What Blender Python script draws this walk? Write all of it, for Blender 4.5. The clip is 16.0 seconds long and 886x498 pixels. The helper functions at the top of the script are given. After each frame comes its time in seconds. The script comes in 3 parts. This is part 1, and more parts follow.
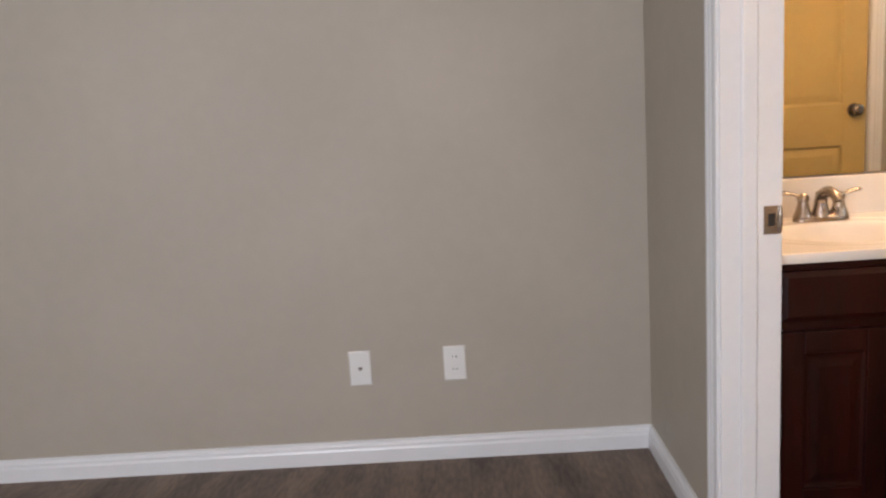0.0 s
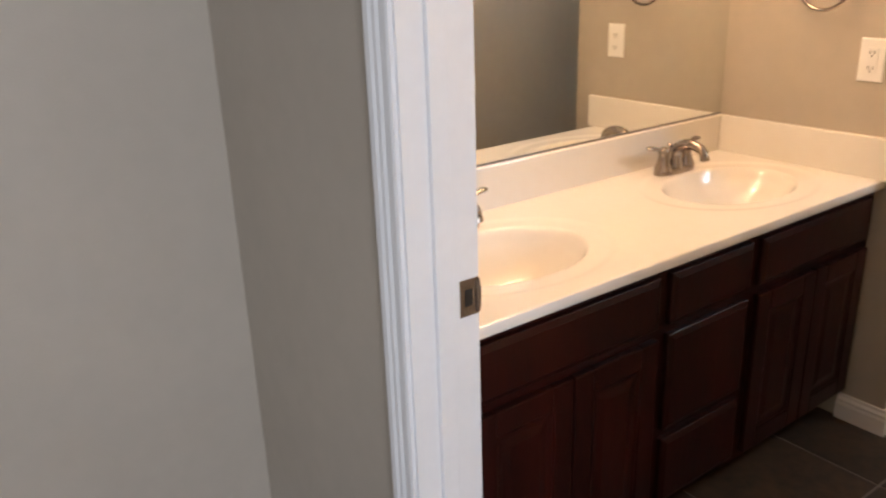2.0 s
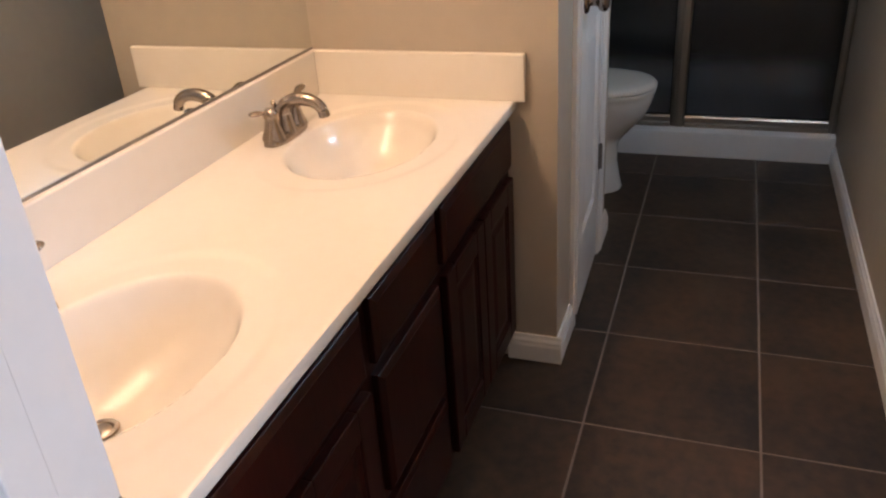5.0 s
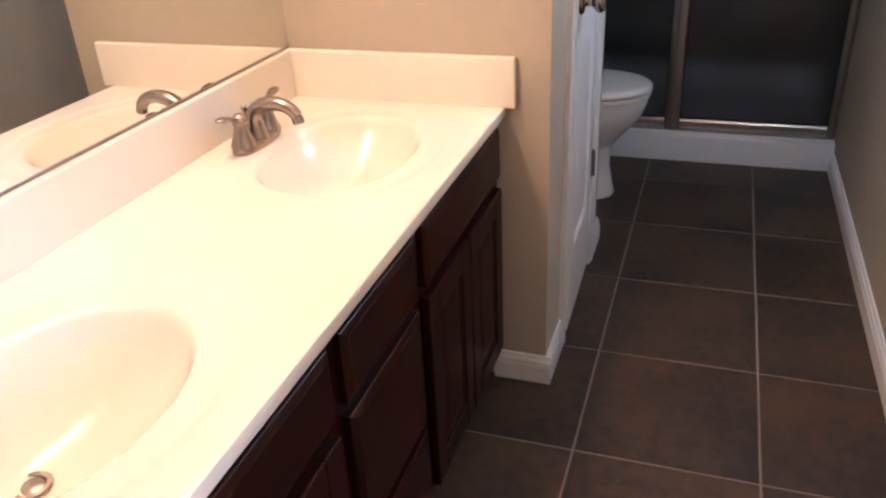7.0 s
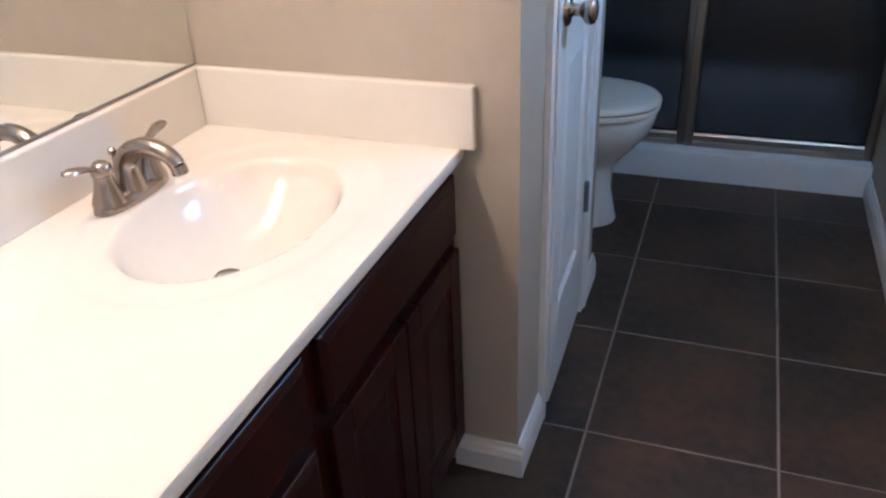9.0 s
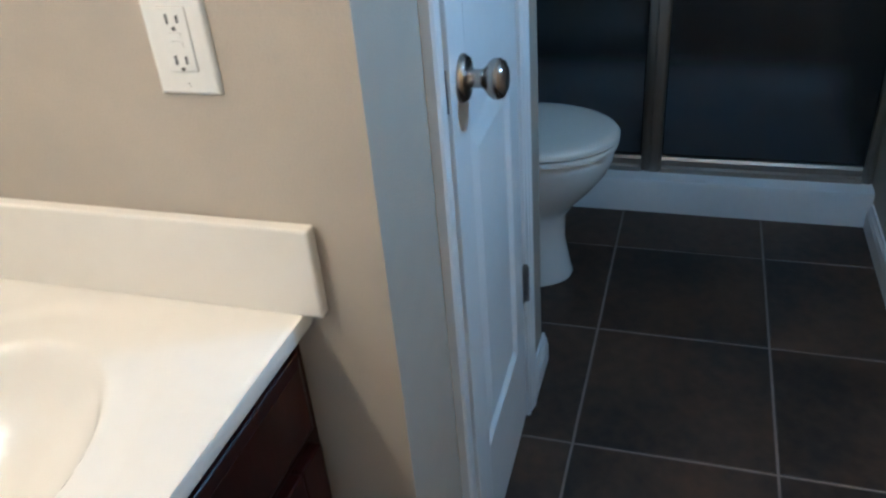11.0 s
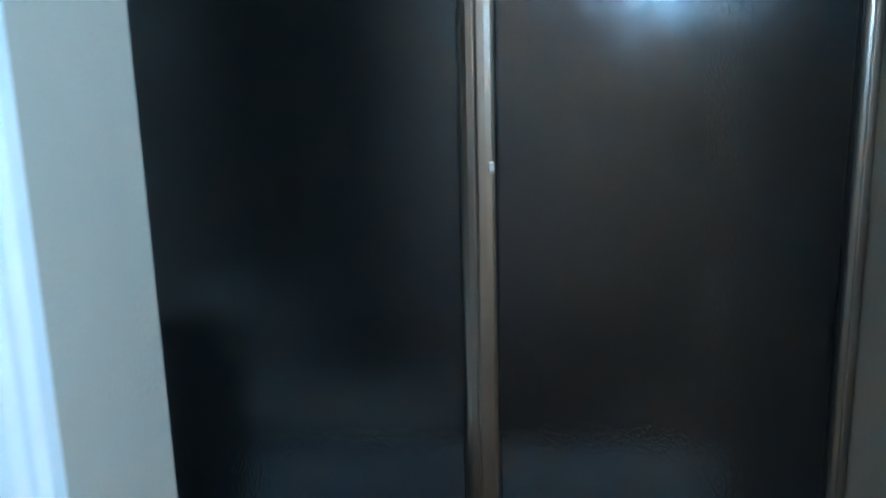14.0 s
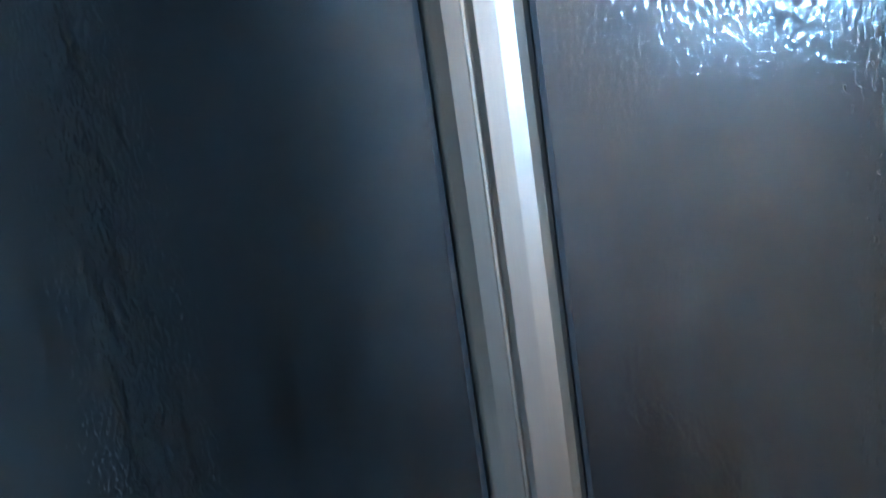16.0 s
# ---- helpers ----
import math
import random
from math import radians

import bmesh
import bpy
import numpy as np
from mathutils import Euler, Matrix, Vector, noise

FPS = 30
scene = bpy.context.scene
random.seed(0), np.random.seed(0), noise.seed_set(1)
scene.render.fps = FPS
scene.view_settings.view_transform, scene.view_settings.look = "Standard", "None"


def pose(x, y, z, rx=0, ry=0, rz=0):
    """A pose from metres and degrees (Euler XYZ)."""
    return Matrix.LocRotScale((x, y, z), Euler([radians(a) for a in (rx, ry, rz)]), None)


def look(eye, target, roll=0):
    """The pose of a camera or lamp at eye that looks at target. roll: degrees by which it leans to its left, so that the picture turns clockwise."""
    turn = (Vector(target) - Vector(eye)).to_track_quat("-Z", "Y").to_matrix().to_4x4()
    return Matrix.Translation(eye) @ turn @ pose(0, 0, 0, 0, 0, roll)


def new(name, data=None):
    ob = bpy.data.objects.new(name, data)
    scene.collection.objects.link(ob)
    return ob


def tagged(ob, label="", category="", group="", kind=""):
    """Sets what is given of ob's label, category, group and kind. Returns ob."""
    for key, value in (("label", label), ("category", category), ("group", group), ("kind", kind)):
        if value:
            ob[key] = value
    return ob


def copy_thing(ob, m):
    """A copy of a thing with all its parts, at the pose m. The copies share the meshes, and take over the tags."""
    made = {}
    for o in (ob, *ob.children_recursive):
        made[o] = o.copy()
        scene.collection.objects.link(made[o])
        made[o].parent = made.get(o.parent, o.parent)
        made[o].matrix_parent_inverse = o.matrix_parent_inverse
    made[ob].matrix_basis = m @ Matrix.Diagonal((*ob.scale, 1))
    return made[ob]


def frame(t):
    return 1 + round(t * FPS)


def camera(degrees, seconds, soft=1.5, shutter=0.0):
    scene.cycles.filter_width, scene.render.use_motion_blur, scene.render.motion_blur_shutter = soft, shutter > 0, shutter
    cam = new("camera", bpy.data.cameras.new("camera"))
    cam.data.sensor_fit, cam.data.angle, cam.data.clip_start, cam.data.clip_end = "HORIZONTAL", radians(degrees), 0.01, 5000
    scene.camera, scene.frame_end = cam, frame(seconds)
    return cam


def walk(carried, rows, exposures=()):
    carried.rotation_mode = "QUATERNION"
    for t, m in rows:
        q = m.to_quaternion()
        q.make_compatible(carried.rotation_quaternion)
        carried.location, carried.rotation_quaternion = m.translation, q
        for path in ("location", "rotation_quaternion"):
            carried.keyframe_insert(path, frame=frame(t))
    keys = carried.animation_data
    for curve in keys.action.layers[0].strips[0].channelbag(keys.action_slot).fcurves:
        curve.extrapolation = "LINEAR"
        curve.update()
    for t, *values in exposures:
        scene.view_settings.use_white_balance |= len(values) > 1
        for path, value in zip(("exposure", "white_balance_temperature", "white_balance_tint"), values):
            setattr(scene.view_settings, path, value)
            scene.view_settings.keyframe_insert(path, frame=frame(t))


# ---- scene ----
cam = camera(58.5, 16.0, soft=2.2, shutter=0.3)
PATH = [
    (0, (-2.235, -1.755, 1.171), (-2.285, 0.213, 0.821), -3.8),
    (0.5, (-2.282, -1.518, 1.198), (-2.058, 0.431, 0.809), -4.1),
    (1, (-2.307, -1.296, 1.271), (-1.785, 0.574, 0.79), -4.5),
    (1.5, (-2.268, -1.053, 1.348), (-1.459, 0.667, 0.736), -4.5),
    (2, (-2.259, -0.9, 1.399), (-1.163, 0.625, 0.71), -2.0),
    (2.5, (-2.132, -0.65, 1.392), (-0.79, 0.635, 0.648), -2.2),
    (3, (-2.032, -0.577, 1.409), (-0.574, 0.534, 0.609), -2.8),
    (3.5, (-1.917, -0.463, 1.43), (-0.367, 0.449, 0.556), -5.2),
    (4, (-1.868, -0.39, 1.373), (-0.237, 0.357, 0.489), -5.1),
    (4.5, (-1.864, -0.382, 1.363), (-0.206, 0.275, 0.456), -4.8),
    (7, (-1.73, -0.343, 1.351), (-0.068, 0.254, 0.414), -3.0),
    (7.5, (-1.616, -0.355, 1.338), (0.037, 0.257, 0.394), -2.6),
    (8, (-1.502, -0.345, 1.325), (0.147, 0.264, 0.371), -1.7),
    (10.5, (-0.845, -0.324, 1.31), (0.751, 0.31, 0.285), -5.4),
    (11, (-0.681, -0.311, 1.312), (0.931, 0.26, 0.276), -5.1),
    (11.5, (-0.544, -0.327, 1.301), (1.092, 0.222, 0.29), -5.4),
    (12, (-0.428, -0.357, 1.293), (1.24, 0.186, 0.334), -5.5),
    (12.5, (-0.307, -0.409, 1.285), (1.408, 0.144, 0.418), -5.9),
    (13, (-0.125, -0.352, 1.235), (1.705, 0.092, 0.563), -5.2),
    (13.5, (0.14, -0.255, 1.24), (2.055, -0.036, 0.705), -0.8),
    (14, (0.4, -0.21, 1.265), (2.354, -0.095, 0.854), -1.5),
    (14.5, (0.661, -0.291, 1.356), (2.607, -0.052, 0.962), -3.1),
    (14.7, (0.838, -0.296, 1.378), (2.782, -0.026, 0.992), -3.3),
    (15, (1.042, -0.279, 1.397), (2.986, 0.014, 1.027), -4.3),
    (15.5, (1.25, -0.226, 1.416), (3.202, 0.012, 1.051), -6.2),
    (16, (1.29, -0.21, 1.435), (3.246, 0.009, 1.079), -8.3),
]
EXPOSURES = [(0, 0.1, 6700, 17), (1.5, 0.15, 6500, 15), (3.0, 0.05, 6100, 14), (4.5, 0.0, 6000, 16), (7, 0.6, 5800, 23), (8, 0.6, 5250, 20), (10.5, 0.2, 4150, 0), (11.5, 0.4, 4450, -2), (12.5, 1.02, 4650, -5), (13.5, 0.7, 4450, -8), (14.0, 1.0, 4450, -7), (14.5, 2.05, 4250, -2), (16, 2.2, 4150, 0)]
walk(cam, [(t, look(eye, target, roll)) for t, eye, target, roll in PATH], EXPOSURES)

# ---- plan, in metres ----
SOUTH = -0.862      # hall wall on the walker's right
MIRROR_Y = 0.66     # wall behind the vanity
ALCOVE_Y = 0.53     # wall behind the toilet
WEST = -1.505       # bathroom face of the wall to the bedroom
WEST_OUT = -1.638    # bedroom face of it
CORNER = 0.873       # end of the closet block
CURB_X = 1.705      # front of the shower's curb
GLASS_X = 1.785
SHOWER_X = 2.62
TOP = 2.44
COUNTER = 0.776

# ---- world, large lights ----
world = bpy.data.worlds.new("world")
scene.world = world
world.use_nodes = True
wn = world.node_tree
sky = wn.nodes.new("ShaderNodeTexSky")
sky.sky_type, sky.sun_disc = "NISHITA", False
sky.sun_elevation, sky.sun_rotation = radians(38), radians(17)
wn.links.new(sky.outputs[0], wn.nodes["Background"].inputs[0])
wn.nodes["Background"].inputs[1].default_value = 0.12


def lamp(name, kind, place, energy, colour, **more):
    data = bpy.data.lights.new(name, kind)
    data.energy, data.color = energy, colour
    for key, value in more.items():
        if key == "size":
            data.size = value
        elif key == "size_y":
            data.shape, data.size_y = "RECTANGLE", value
        elif key == "angle":
            data.angle = value
    ob = new(name, data)
    ob.matrix_world = place
    return ob


lamp("sun", "SUN", look((0, 0, 9), (-0.6, -2.0, 7.3)), 2.5, (1.0, 0.95, 0.88), angle=radians(0.53))
lamp("window_daylight", "AREA", look((-3.5, -3.76, 1.45), (-1.6, 0.7, 1.8)), 98, (0.84, 0.91, 1.0), size=1.4, size_y=1.3)
BULB = 112.0
# strength of the cool lamp added out of view in the hall
HALL_FILL = 260.0


# ---- materials ----
def material(name, colour, rough=0.5, metal=0.0, vary=0.0, scale=6.0, bump=0.0, bump_scale=200.0, alt=None, coat=0.0, spec=0.5, stretch=None):
    """Base colour with two scales of variation, roughness variation and a fine relief."""
    m = bpy.data.materials.new(name)
    m.use_nodes = True
    n, l = m.node_tree.nodes, m.node_tree.links
    p = n["Principled BSDF"]
    p.inputs["Roughness"].default_value, p.inputs["Metallic"].default_value = rough, metal
    p.inputs["Coat Weight"].default_value = coat
    p.inputs["Coat Roughness"].default_value = 0.12
    p.inputs["Specular IOR Level"].default_value = spec
    co = n.new("ShaderNodeTexCoord")
    mp = n.new("ShaderNodeMapping")
    l.new(co.outputs["Object"], mp.inputs[0])
    if stretch:
        mp.inputs["Scale"].default_value = stretch
    big, small = n.new("ShaderNodeTexNoise"), n.new("ShaderNodeTexNoise")
    big.inputs["Scale"].default_value, small.inputs["Scale"].default_value = scale, scale * 9
    big.inputs["Detail"].default_value, small.inputs["Detail"].default_value = 4, 3
    l.new(mp.outputs[0], big.inputs[0])
    l.new(mp.outputs[0], small.inputs[0])
    add = n.new("ShaderNodeMix")
    add.data_type = "FLOAT"
    add.inputs[0].default_value = 0.35
    l.new(big.outputs[0], add.inputs[2])
    l.new(small.outputs[0], add.inputs[3])
    mix = n.new("ShaderNodeMix")
    mix.data_type = "RGBA"
    alt = alt or tuple(c * (1 - vary) for c in colour)
    mix.inputs[6].default_value, mix.inputs[7].default_value = (*colour, 1), (*alt, 1)
    ramp = n.new("ShaderNodeMapRange")
    ramp.inputs[1].default_value, ramp.inputs[2].default_value = 0.36, 0.64
    l.new(add.outputs[0], ramp.inputs[0])
    l.new(ramp.outputs[0], mix.inputs[0])
    l.new(mix.outputs[2], p.inputs["Base Color"])
    rr = n.new("ShaderNodeMapRange")
    rr.inputs[3].default_value, rr.inputs[4].default_value = rough * 0.85, min(1, rough * 1.2)
    l.new(add.outputs[0], rr.inputs[0])
    l.new(rr.outputs[0], p.inputs["Roughness"])
    if bump:
        fine, b = n.new("ShaderNodeTexNoise"), n.new("ShaderNodeBump")
        fine.inputs["Scale"].default_value, fine.inputs["Detail"].default_value = bump_scale, 3
        l.new(mp.outputs[0], fine.inputs[0])
        l.new(fine.outputs[0], b.inputs["Height"])
        b.inputs["Strength"].default_value, b.inputs["Distance"].default_value = bump, 0.002
        l.new(b.outputs[0], p.inputs["Normal"])
    return m


def glow(name, colour, strength):
    m = bpy.data.materials.new(name)
    m.use_nodes = True
    p = m.node_tree.nodes["Principled BSDF"]
    p.inputs["Emission Color"].default_value = (*colour, 1)
    p.inputs["Emission Strength"].default_value = strength
    p.inputs["Base Color"].default_value = (0.8, 0.8, 0.8, 1)
    return m


PAINT = material("greige_wall_paint", (0.45, 0.40, 0.33), 0.55, vary=0.07, scale=2.2, bump=0.35, bump_scale=260)
WHITE = material("white_trim_paint", (0.80, 0.80, 0.80), 0.32, vary=0.05, scale=5, bump=0.08, bump_scale=90)
CEIL = material("ceiling_paint", (0.78, 0.77, 0.74), 0.8, vary=0.04, scale=3, bump=0.5, bump_scale=120)
CARPET = material("carpet", (0.30, 0.225, 0.18), 0.95, scale=2.4, alt=(0.13, 0.10, 0.085), bump=1.0, bump_scale=420, stretch=(4, 0.9, 1))
GROUT = material("grout", (0.25, 0.205, 0.17), 0.85, vary=0.25, scale=14, bump=0.4)
MARBLE = material("cultured_marble", (0.80, 0.765, 0.705), 0.17, scale=4, alt=(0.78, 0.735, 0.665))
CHERRY = material("cherry_stained_wood", (0.029, 0.0040, 0.0024), 0.34, scale=3, alt=(0.010, 0.0020, 0.0015), bump=0.10, bump_scale=60, spec=0.25, stretch=(3, 3, 0.6))
NICKEL = material("brushed_nickel", (0.40, 0.345, 0.30), 0.24, 1.0, vary=0.12, scale=40)
BRONZE = material("aged_hinge_metal", (0.28, 0.26, 0.25), 0.35, 1.0, vary=0.2, scale=60)
ALU = material("satin_aluminium", (0.46, 0.41, 0.35), 0.30, 1.0, vary=0.10, scale=12, bump=0.05, bump_scale=300, stretch=(8, 8, 0.4))
RUBBER = material("black_glazing_seal", (0.012, 0.012, 0.013), 0.5, vary=0.1, scale=20)
PORCELAIN = material("porcelain", (0.80, 0.79, 0.76), 0.10, vary=0.03, scale=5, coat=0.4)
SEAT = material("seat_plastic", (0.78, 0.75, 0.68), 0.22, vary=0.03, scale=5)
ACRYLIC = material("white_acrylic", (0.78, 0.78, 0.78), 0.22, vary=0.05, scale=6)
PLASTIC = material("white_plate_plastic", (0.80, 0.79, 0.76), 0.30, vary=0.03, scale=20)
SLOT = material("socket_slot", (0.03, 0.03, 0.03), 0.6, vary=0.1)
# dark lining, lowered to near black so the colour holds the shower's shade
SHADEDTILE = material("shaded_dark_shower_wall", (0.012, 0.010, 0.009), 0.45, scale=3, alt=(0.006, 0.005, 0.005))
# pale door paint with the vanity lamps' gold tint mixed into the colour
LAMPLITDOOR = material("lamplit_cream_door_paint", (0.60, 0.44, 0.17), 0.38, vary=0.08, scale=3, bump=0.1, bump_scale=80)
DARK = material("dark_hole", (0.02, 0.018, 0.015), 0.5, vary=0.2)


def tile_material():
    m = material("slate_look_tile", (0.082, 0.050, 0.030), 0.46, scale=3.0, alt=(0.026, 0.021, 0.018), bump=0.35, bump_scale=45, spec=0.35)
    n, l = m.node_tree.nodes, m.node_tree.links
    p = n["Principled BSDF"]
    mix = p.inputs["Base Color"].links[0].from_node
    info, hsv = n.new("ShaderNodeObjectInfo"), n.new("ShaderNodeHueSaturation")
    mr = n.new("ShaderNodeMapRange")
    mr.inputs[3].default_value, mr.inputs[4].default_value = 0.78, 1.2
    l.new(info.outputs["Random"], mr.inputs[0])
    l.new(mr.outputs[0], hsv.inputs["Value"])
    l.new(mix.outputs[2], hsv.inputs["Color"])
    l.new(hsv.outputs[0], p.inputs["Base Color"])
    geo = n.new("ShaderNodeNewGeometry")
    add = n.new("ShaderNodeVectorMath")
    sc = n.new("ShaderNodeVectorMath")
    sc.operation = "SCALE"
    sc.inputs["Scale"].default_value = 9.0
    comb = n.new("ShaderNodeCombineXYZ")
    l.new(info.outputs["Random"], comb.inputs[0])
    l.new(info.outputs["Random"], comb.inputs[1])
    l.new(comb.outputs[0], sc.inputs[0])
    l.new(geo.outputs["Position"], add.inputs[0])
    l.new(sc.outputs[0], add.inputs[1])
    for node in n:
        if node.type == "TEX_NOISE":
            l.new(add.outputs[0], node.inputs[0])
    return m


TILE = tile_material()


def mirror_material():
    m = bpy.data.materials.new("silvered_mirror")
    m.use_nodes = True
    p = m.node_tree.nodes["Principled BSDF"]
    p.inputs["Base Color"].default_value = (0.86, 0.88, 0.86, 1)
    p.inputs["Metallic"].default_value, p.inputs["Roughness"].default_value = 1.0, 0.012
    return m


MIRROR = mirror_material()


def obscure_glass():
    """Pebbled shower glass: it blurs what lies behind, breaks a lamp's reflection into specks, and carries a thin soap film."""
    m = bpy.data.materials.new("obscure_shower_glass")
    m.use_nodes = True
    n, l = m.node_tree.nodes, m.node_tree.links
    p = n["Principled BSDF"]
    p.inputs["Roughness"].default_value = 0.12
    p.inputs["IOR"].default_value = 1.65
    co, mp = n.new("ShaderNodeTexCoord"), n.new("ShaderNodeMapping")
    mp.inputs["Scale"].default_value = (1, 1, 0.55)
    l.new(co.outputs["Object"], mp.inputs[0])
    noi, vor = n.new("ShaderNodeTexNoise"), n.new("ShaderNodeTexVoronoi")
    noi.inputs["Scale"].default_value, noi.inputs["Detail"].default_value = 190, 2
    vor.inputs["Scale"].default_value = 300
    l.new(mp.outputs[0], noi.inputs[0])
    l.new(mp.outputs[0], vor.inputs[0])
    s = n.new("ShaderNodeMath")
    l.new(noi.outputs[0], s.inputs[0])
    l.new(vor.outputs[0], s.inputs[1])
    b = n.new("ShaderNodeBump")
    b.inputs["Strength"].default_value, b.inputs["Distance"].default_value = 0.28, 0.0010
    l.new(s.outputs[0], b.inputs["Height"])
    l.new(b.outputs[0], p.inputs["Normal"])
    film, streak = n.new("ShaderNodeTexNoise"), n.new("ShaderNodeTexNoise")
    film.inputs["Scale"].default_value, film.inputs["Detail"].default_value = 2.4, 2
    streak.inputs["Scale"].default_value, streak.inputs["Detail"].default_value = 9, 3
    mp2 = n.new("ShaderNodeMapping")
    mp2.inputs["Scale"].default_value = (1, 5.0, 0.45)
    l.new(co.outputs["Object"], mp2.inputs[0])
    l.new(co.outputs["Object"], film.inputs[0])
    l.new(mp2.outputs[0], streak.inputs[0])
    add = n.new("ShaderNodeMath")
    l.new(film.outputs[0], add.inputs[0])
    l.new(streak.outputs[0], add.inputs[1])
    r = n.new("ShaderNodeMapRange")
    r.inputs[1].default_value, r.inputs[2].default_value = 0.75, 1.25
    r.inputs[3].default_value, r.inputs[4].default_value = 1.0, 0.982
    l.new(add.outputs[0], r.inputs[0])
    l.new(r.outputs[0], p.inputs["Transmission Weight"])
    p.inputs["Base Color"].default_value = (0.56, 0.60, 0.65, 1)
    return m


OBSCURE = obscure_glass()


# ---- shapes ----
def part(name, bm, mat, parent=None, label="", smooth=False, kind=""):
    me = bpy.data.meshes.new(name)
    bmesh.ops.recalc_face_normals(bm, faces=bm.faces)
    if smooth:
        for f in bm.faces:
            f.smooth = True
    bm.to_mesh(me)
    bm.free()
    me.materials.append(mat)
    if smooth:
        me.set_sharp_from_angle(angle=radians(40))
    ob = new(name, me)
    ob.parent = parent
    return tagged(ob, label=label, kind=kind)


def thing(name, label, category, place=None, group=""):
    ob = new(name)
    ob.empty_display_size = 0.1
    if place:
        ob.matrix_world = place
    return tagged(ob, label=label, category=category, group=group)


def add_box(bm, x0, x1, y0, y1, z0, z1, bevel=0.0):
    c = Vector(((x0 + x1) / 2, (y0 + y1) / 2, (z0 + z1) / 2))
    m = Matrix.Translation(c) @ Matrix.Diagonal((x1 - x0, y1 - y0, z1 - z0, 1))
    made = bmesh.ops.create_cube(bm, size=1, matrix=m)
    if bevel:
        edges = list({e for v in made["verts"] for e in v.link_edges})
        bmesh.ops.bevel(bm, geom=edges, offset=bevel, segments=2, affect="EDGES", profile=0.5)


def box(name, x0, x1, y0, y1, z0, z1, mat, parent=None, bevel=0.0, label="", kind=""):
    bm = bmesh.new()
    add_box(bm, x0, x1, y0, y1, z0, z1, bevel)
    return part(name, bm, mat, parent, label, kind=kind)


def rings(bm, loops, close_start=True, close_end=True):
    """Skins a row of closed loops that all have the same number of points."""
    rows = [[bm.verts.new(p) for p in loop] for loop in loops]
    n = len(rows[0])
    for a, b in zip(rows, rows[1:]):
        for i in range(n):
            bm.faces.new((a[i], a[(i + 1) % n], b[(i + 1) % n], b[i]))
    if close_start:
        bm.faces.new(rows[0][::-1])
    if close_end:
        bm.faces.new(rows[-1])


def add_lathe(bm, profile, m=None, n=28):
    """profile: (radius, height) pairs, turned round z, then moved by m."""
    m = m or Matrix()
    rings(bm, [[m @ Vector((max(r, 1e-4) * math.cos(a), max(r, 1e-4) * math.sin(a), h)) for a in (math.tau * i / n for i in range(n))] for r, h in profile])


def add_tube(bm, points, radii, n=14, squash=1.0):
    """A tube along points, with a radius at each; squash flattens it."""
    pts = [Vector(p) for p in points]
    loops, side = [], None
    for i, p in enumerate(pts):
        d = (pts[min(i + 1, len(pts) - 1)] - pts[max(i - 1, 0)]).normalized()
        if side is None:
            side = d.cross(Vector((0, 0, 1)) if abs(d.z) < 0.9 else Vector((1, 0, 0))).normalized()
        side = (side - d * side.dot(d)).normalized()
        up = side.cross(d)
        loops.append([p + radii[i] * (math.cos(a) * side + squash * math.sin(a) * up) for a in (math.tau * k / n for k in range(n))])
    rings(bm, loops)


def add_profile(bm, profile, start, end, out, up=(0, 0, 1)):
    """Extrudes a profile of (out, up) pairs along start -> end."""
    out, up = Vector(out), Vector(up)
    rings(bm, [[Vector(p) + out * a + up * b for a, b in profile] for p in (start, end)])


BASE_PROFILE = [(0, 0), (0.015, 0), (0.015, 0.050), (0.012, 0.058), (0.012, 0.066), (0.007, 0.074), (0.006, 0.083), (0, 0.083)]
CASE_PROFILE = [(0, 0), (0.009, 0), (0.011, 0.006), (0.011, 0.022), (0.014, 0.028), (0.014, 0.036), (0.017, 0.042), (0.017, 0.055), (0.013, 0.060), (0, 0.060)]


def baseboard(start, end, out, name="baseboard"):
    bm = bmesh.new()
    add_profile(bm, BASE_PROFILE, (*start, 0), (*end, 0), (*out, 0))
    return part(name, bm, WHITE, kind="structure")


def casing(a, b, z1, along, out, s=1.0):
    """Trim round an opening from a to b (points in plan) up to z1; along: the unit way from a to b."""
    along3, out3 = Vector((*along, 0)), Vector((*out, 0))
    for p, way in ((a, -along3), (b, along3)):
        bm = bmesh.new()
        add_profile(bm, [(d, w * s) for d, w in CASE_PROFILE], (*p, 0), (*p, z1), out3, way)
        part("trim", bm, WHITE, kind="structure")
    bm = bmesh.new()
    add_profile(bm, [(d, w * s) for d, w in CASE_PROFILE], Vector((*a, z1)) - along3 * 0.06 * s, Vector((*b, z1)) + along3 * 0.06 * s, out3, (0, 0, 1))
    part("trim", bm, WHITE, kind="structure")


# ---- structure ----
def wall(name, *boxes):
    bm = bmesh.new()
    for b in boxes:
        add_box(bm, *b)
    return part(name, bm, PAINT, kind="structure")


OPEN_L, OPEN_R, OPEN_TOP = 0.075, -0.715, 2.06      # doorway from the bedroom
CLOSET_A, CLOSET_B = 0.238, 0.671                    # closet opening
LINEN_A, LINEN_B = -0.90, -0.235                     # second door, in the south wall
BED_N = 0.768        # bedroom's north wall
BX, BY = -5.60, -3.80                                # bedroom's far sides

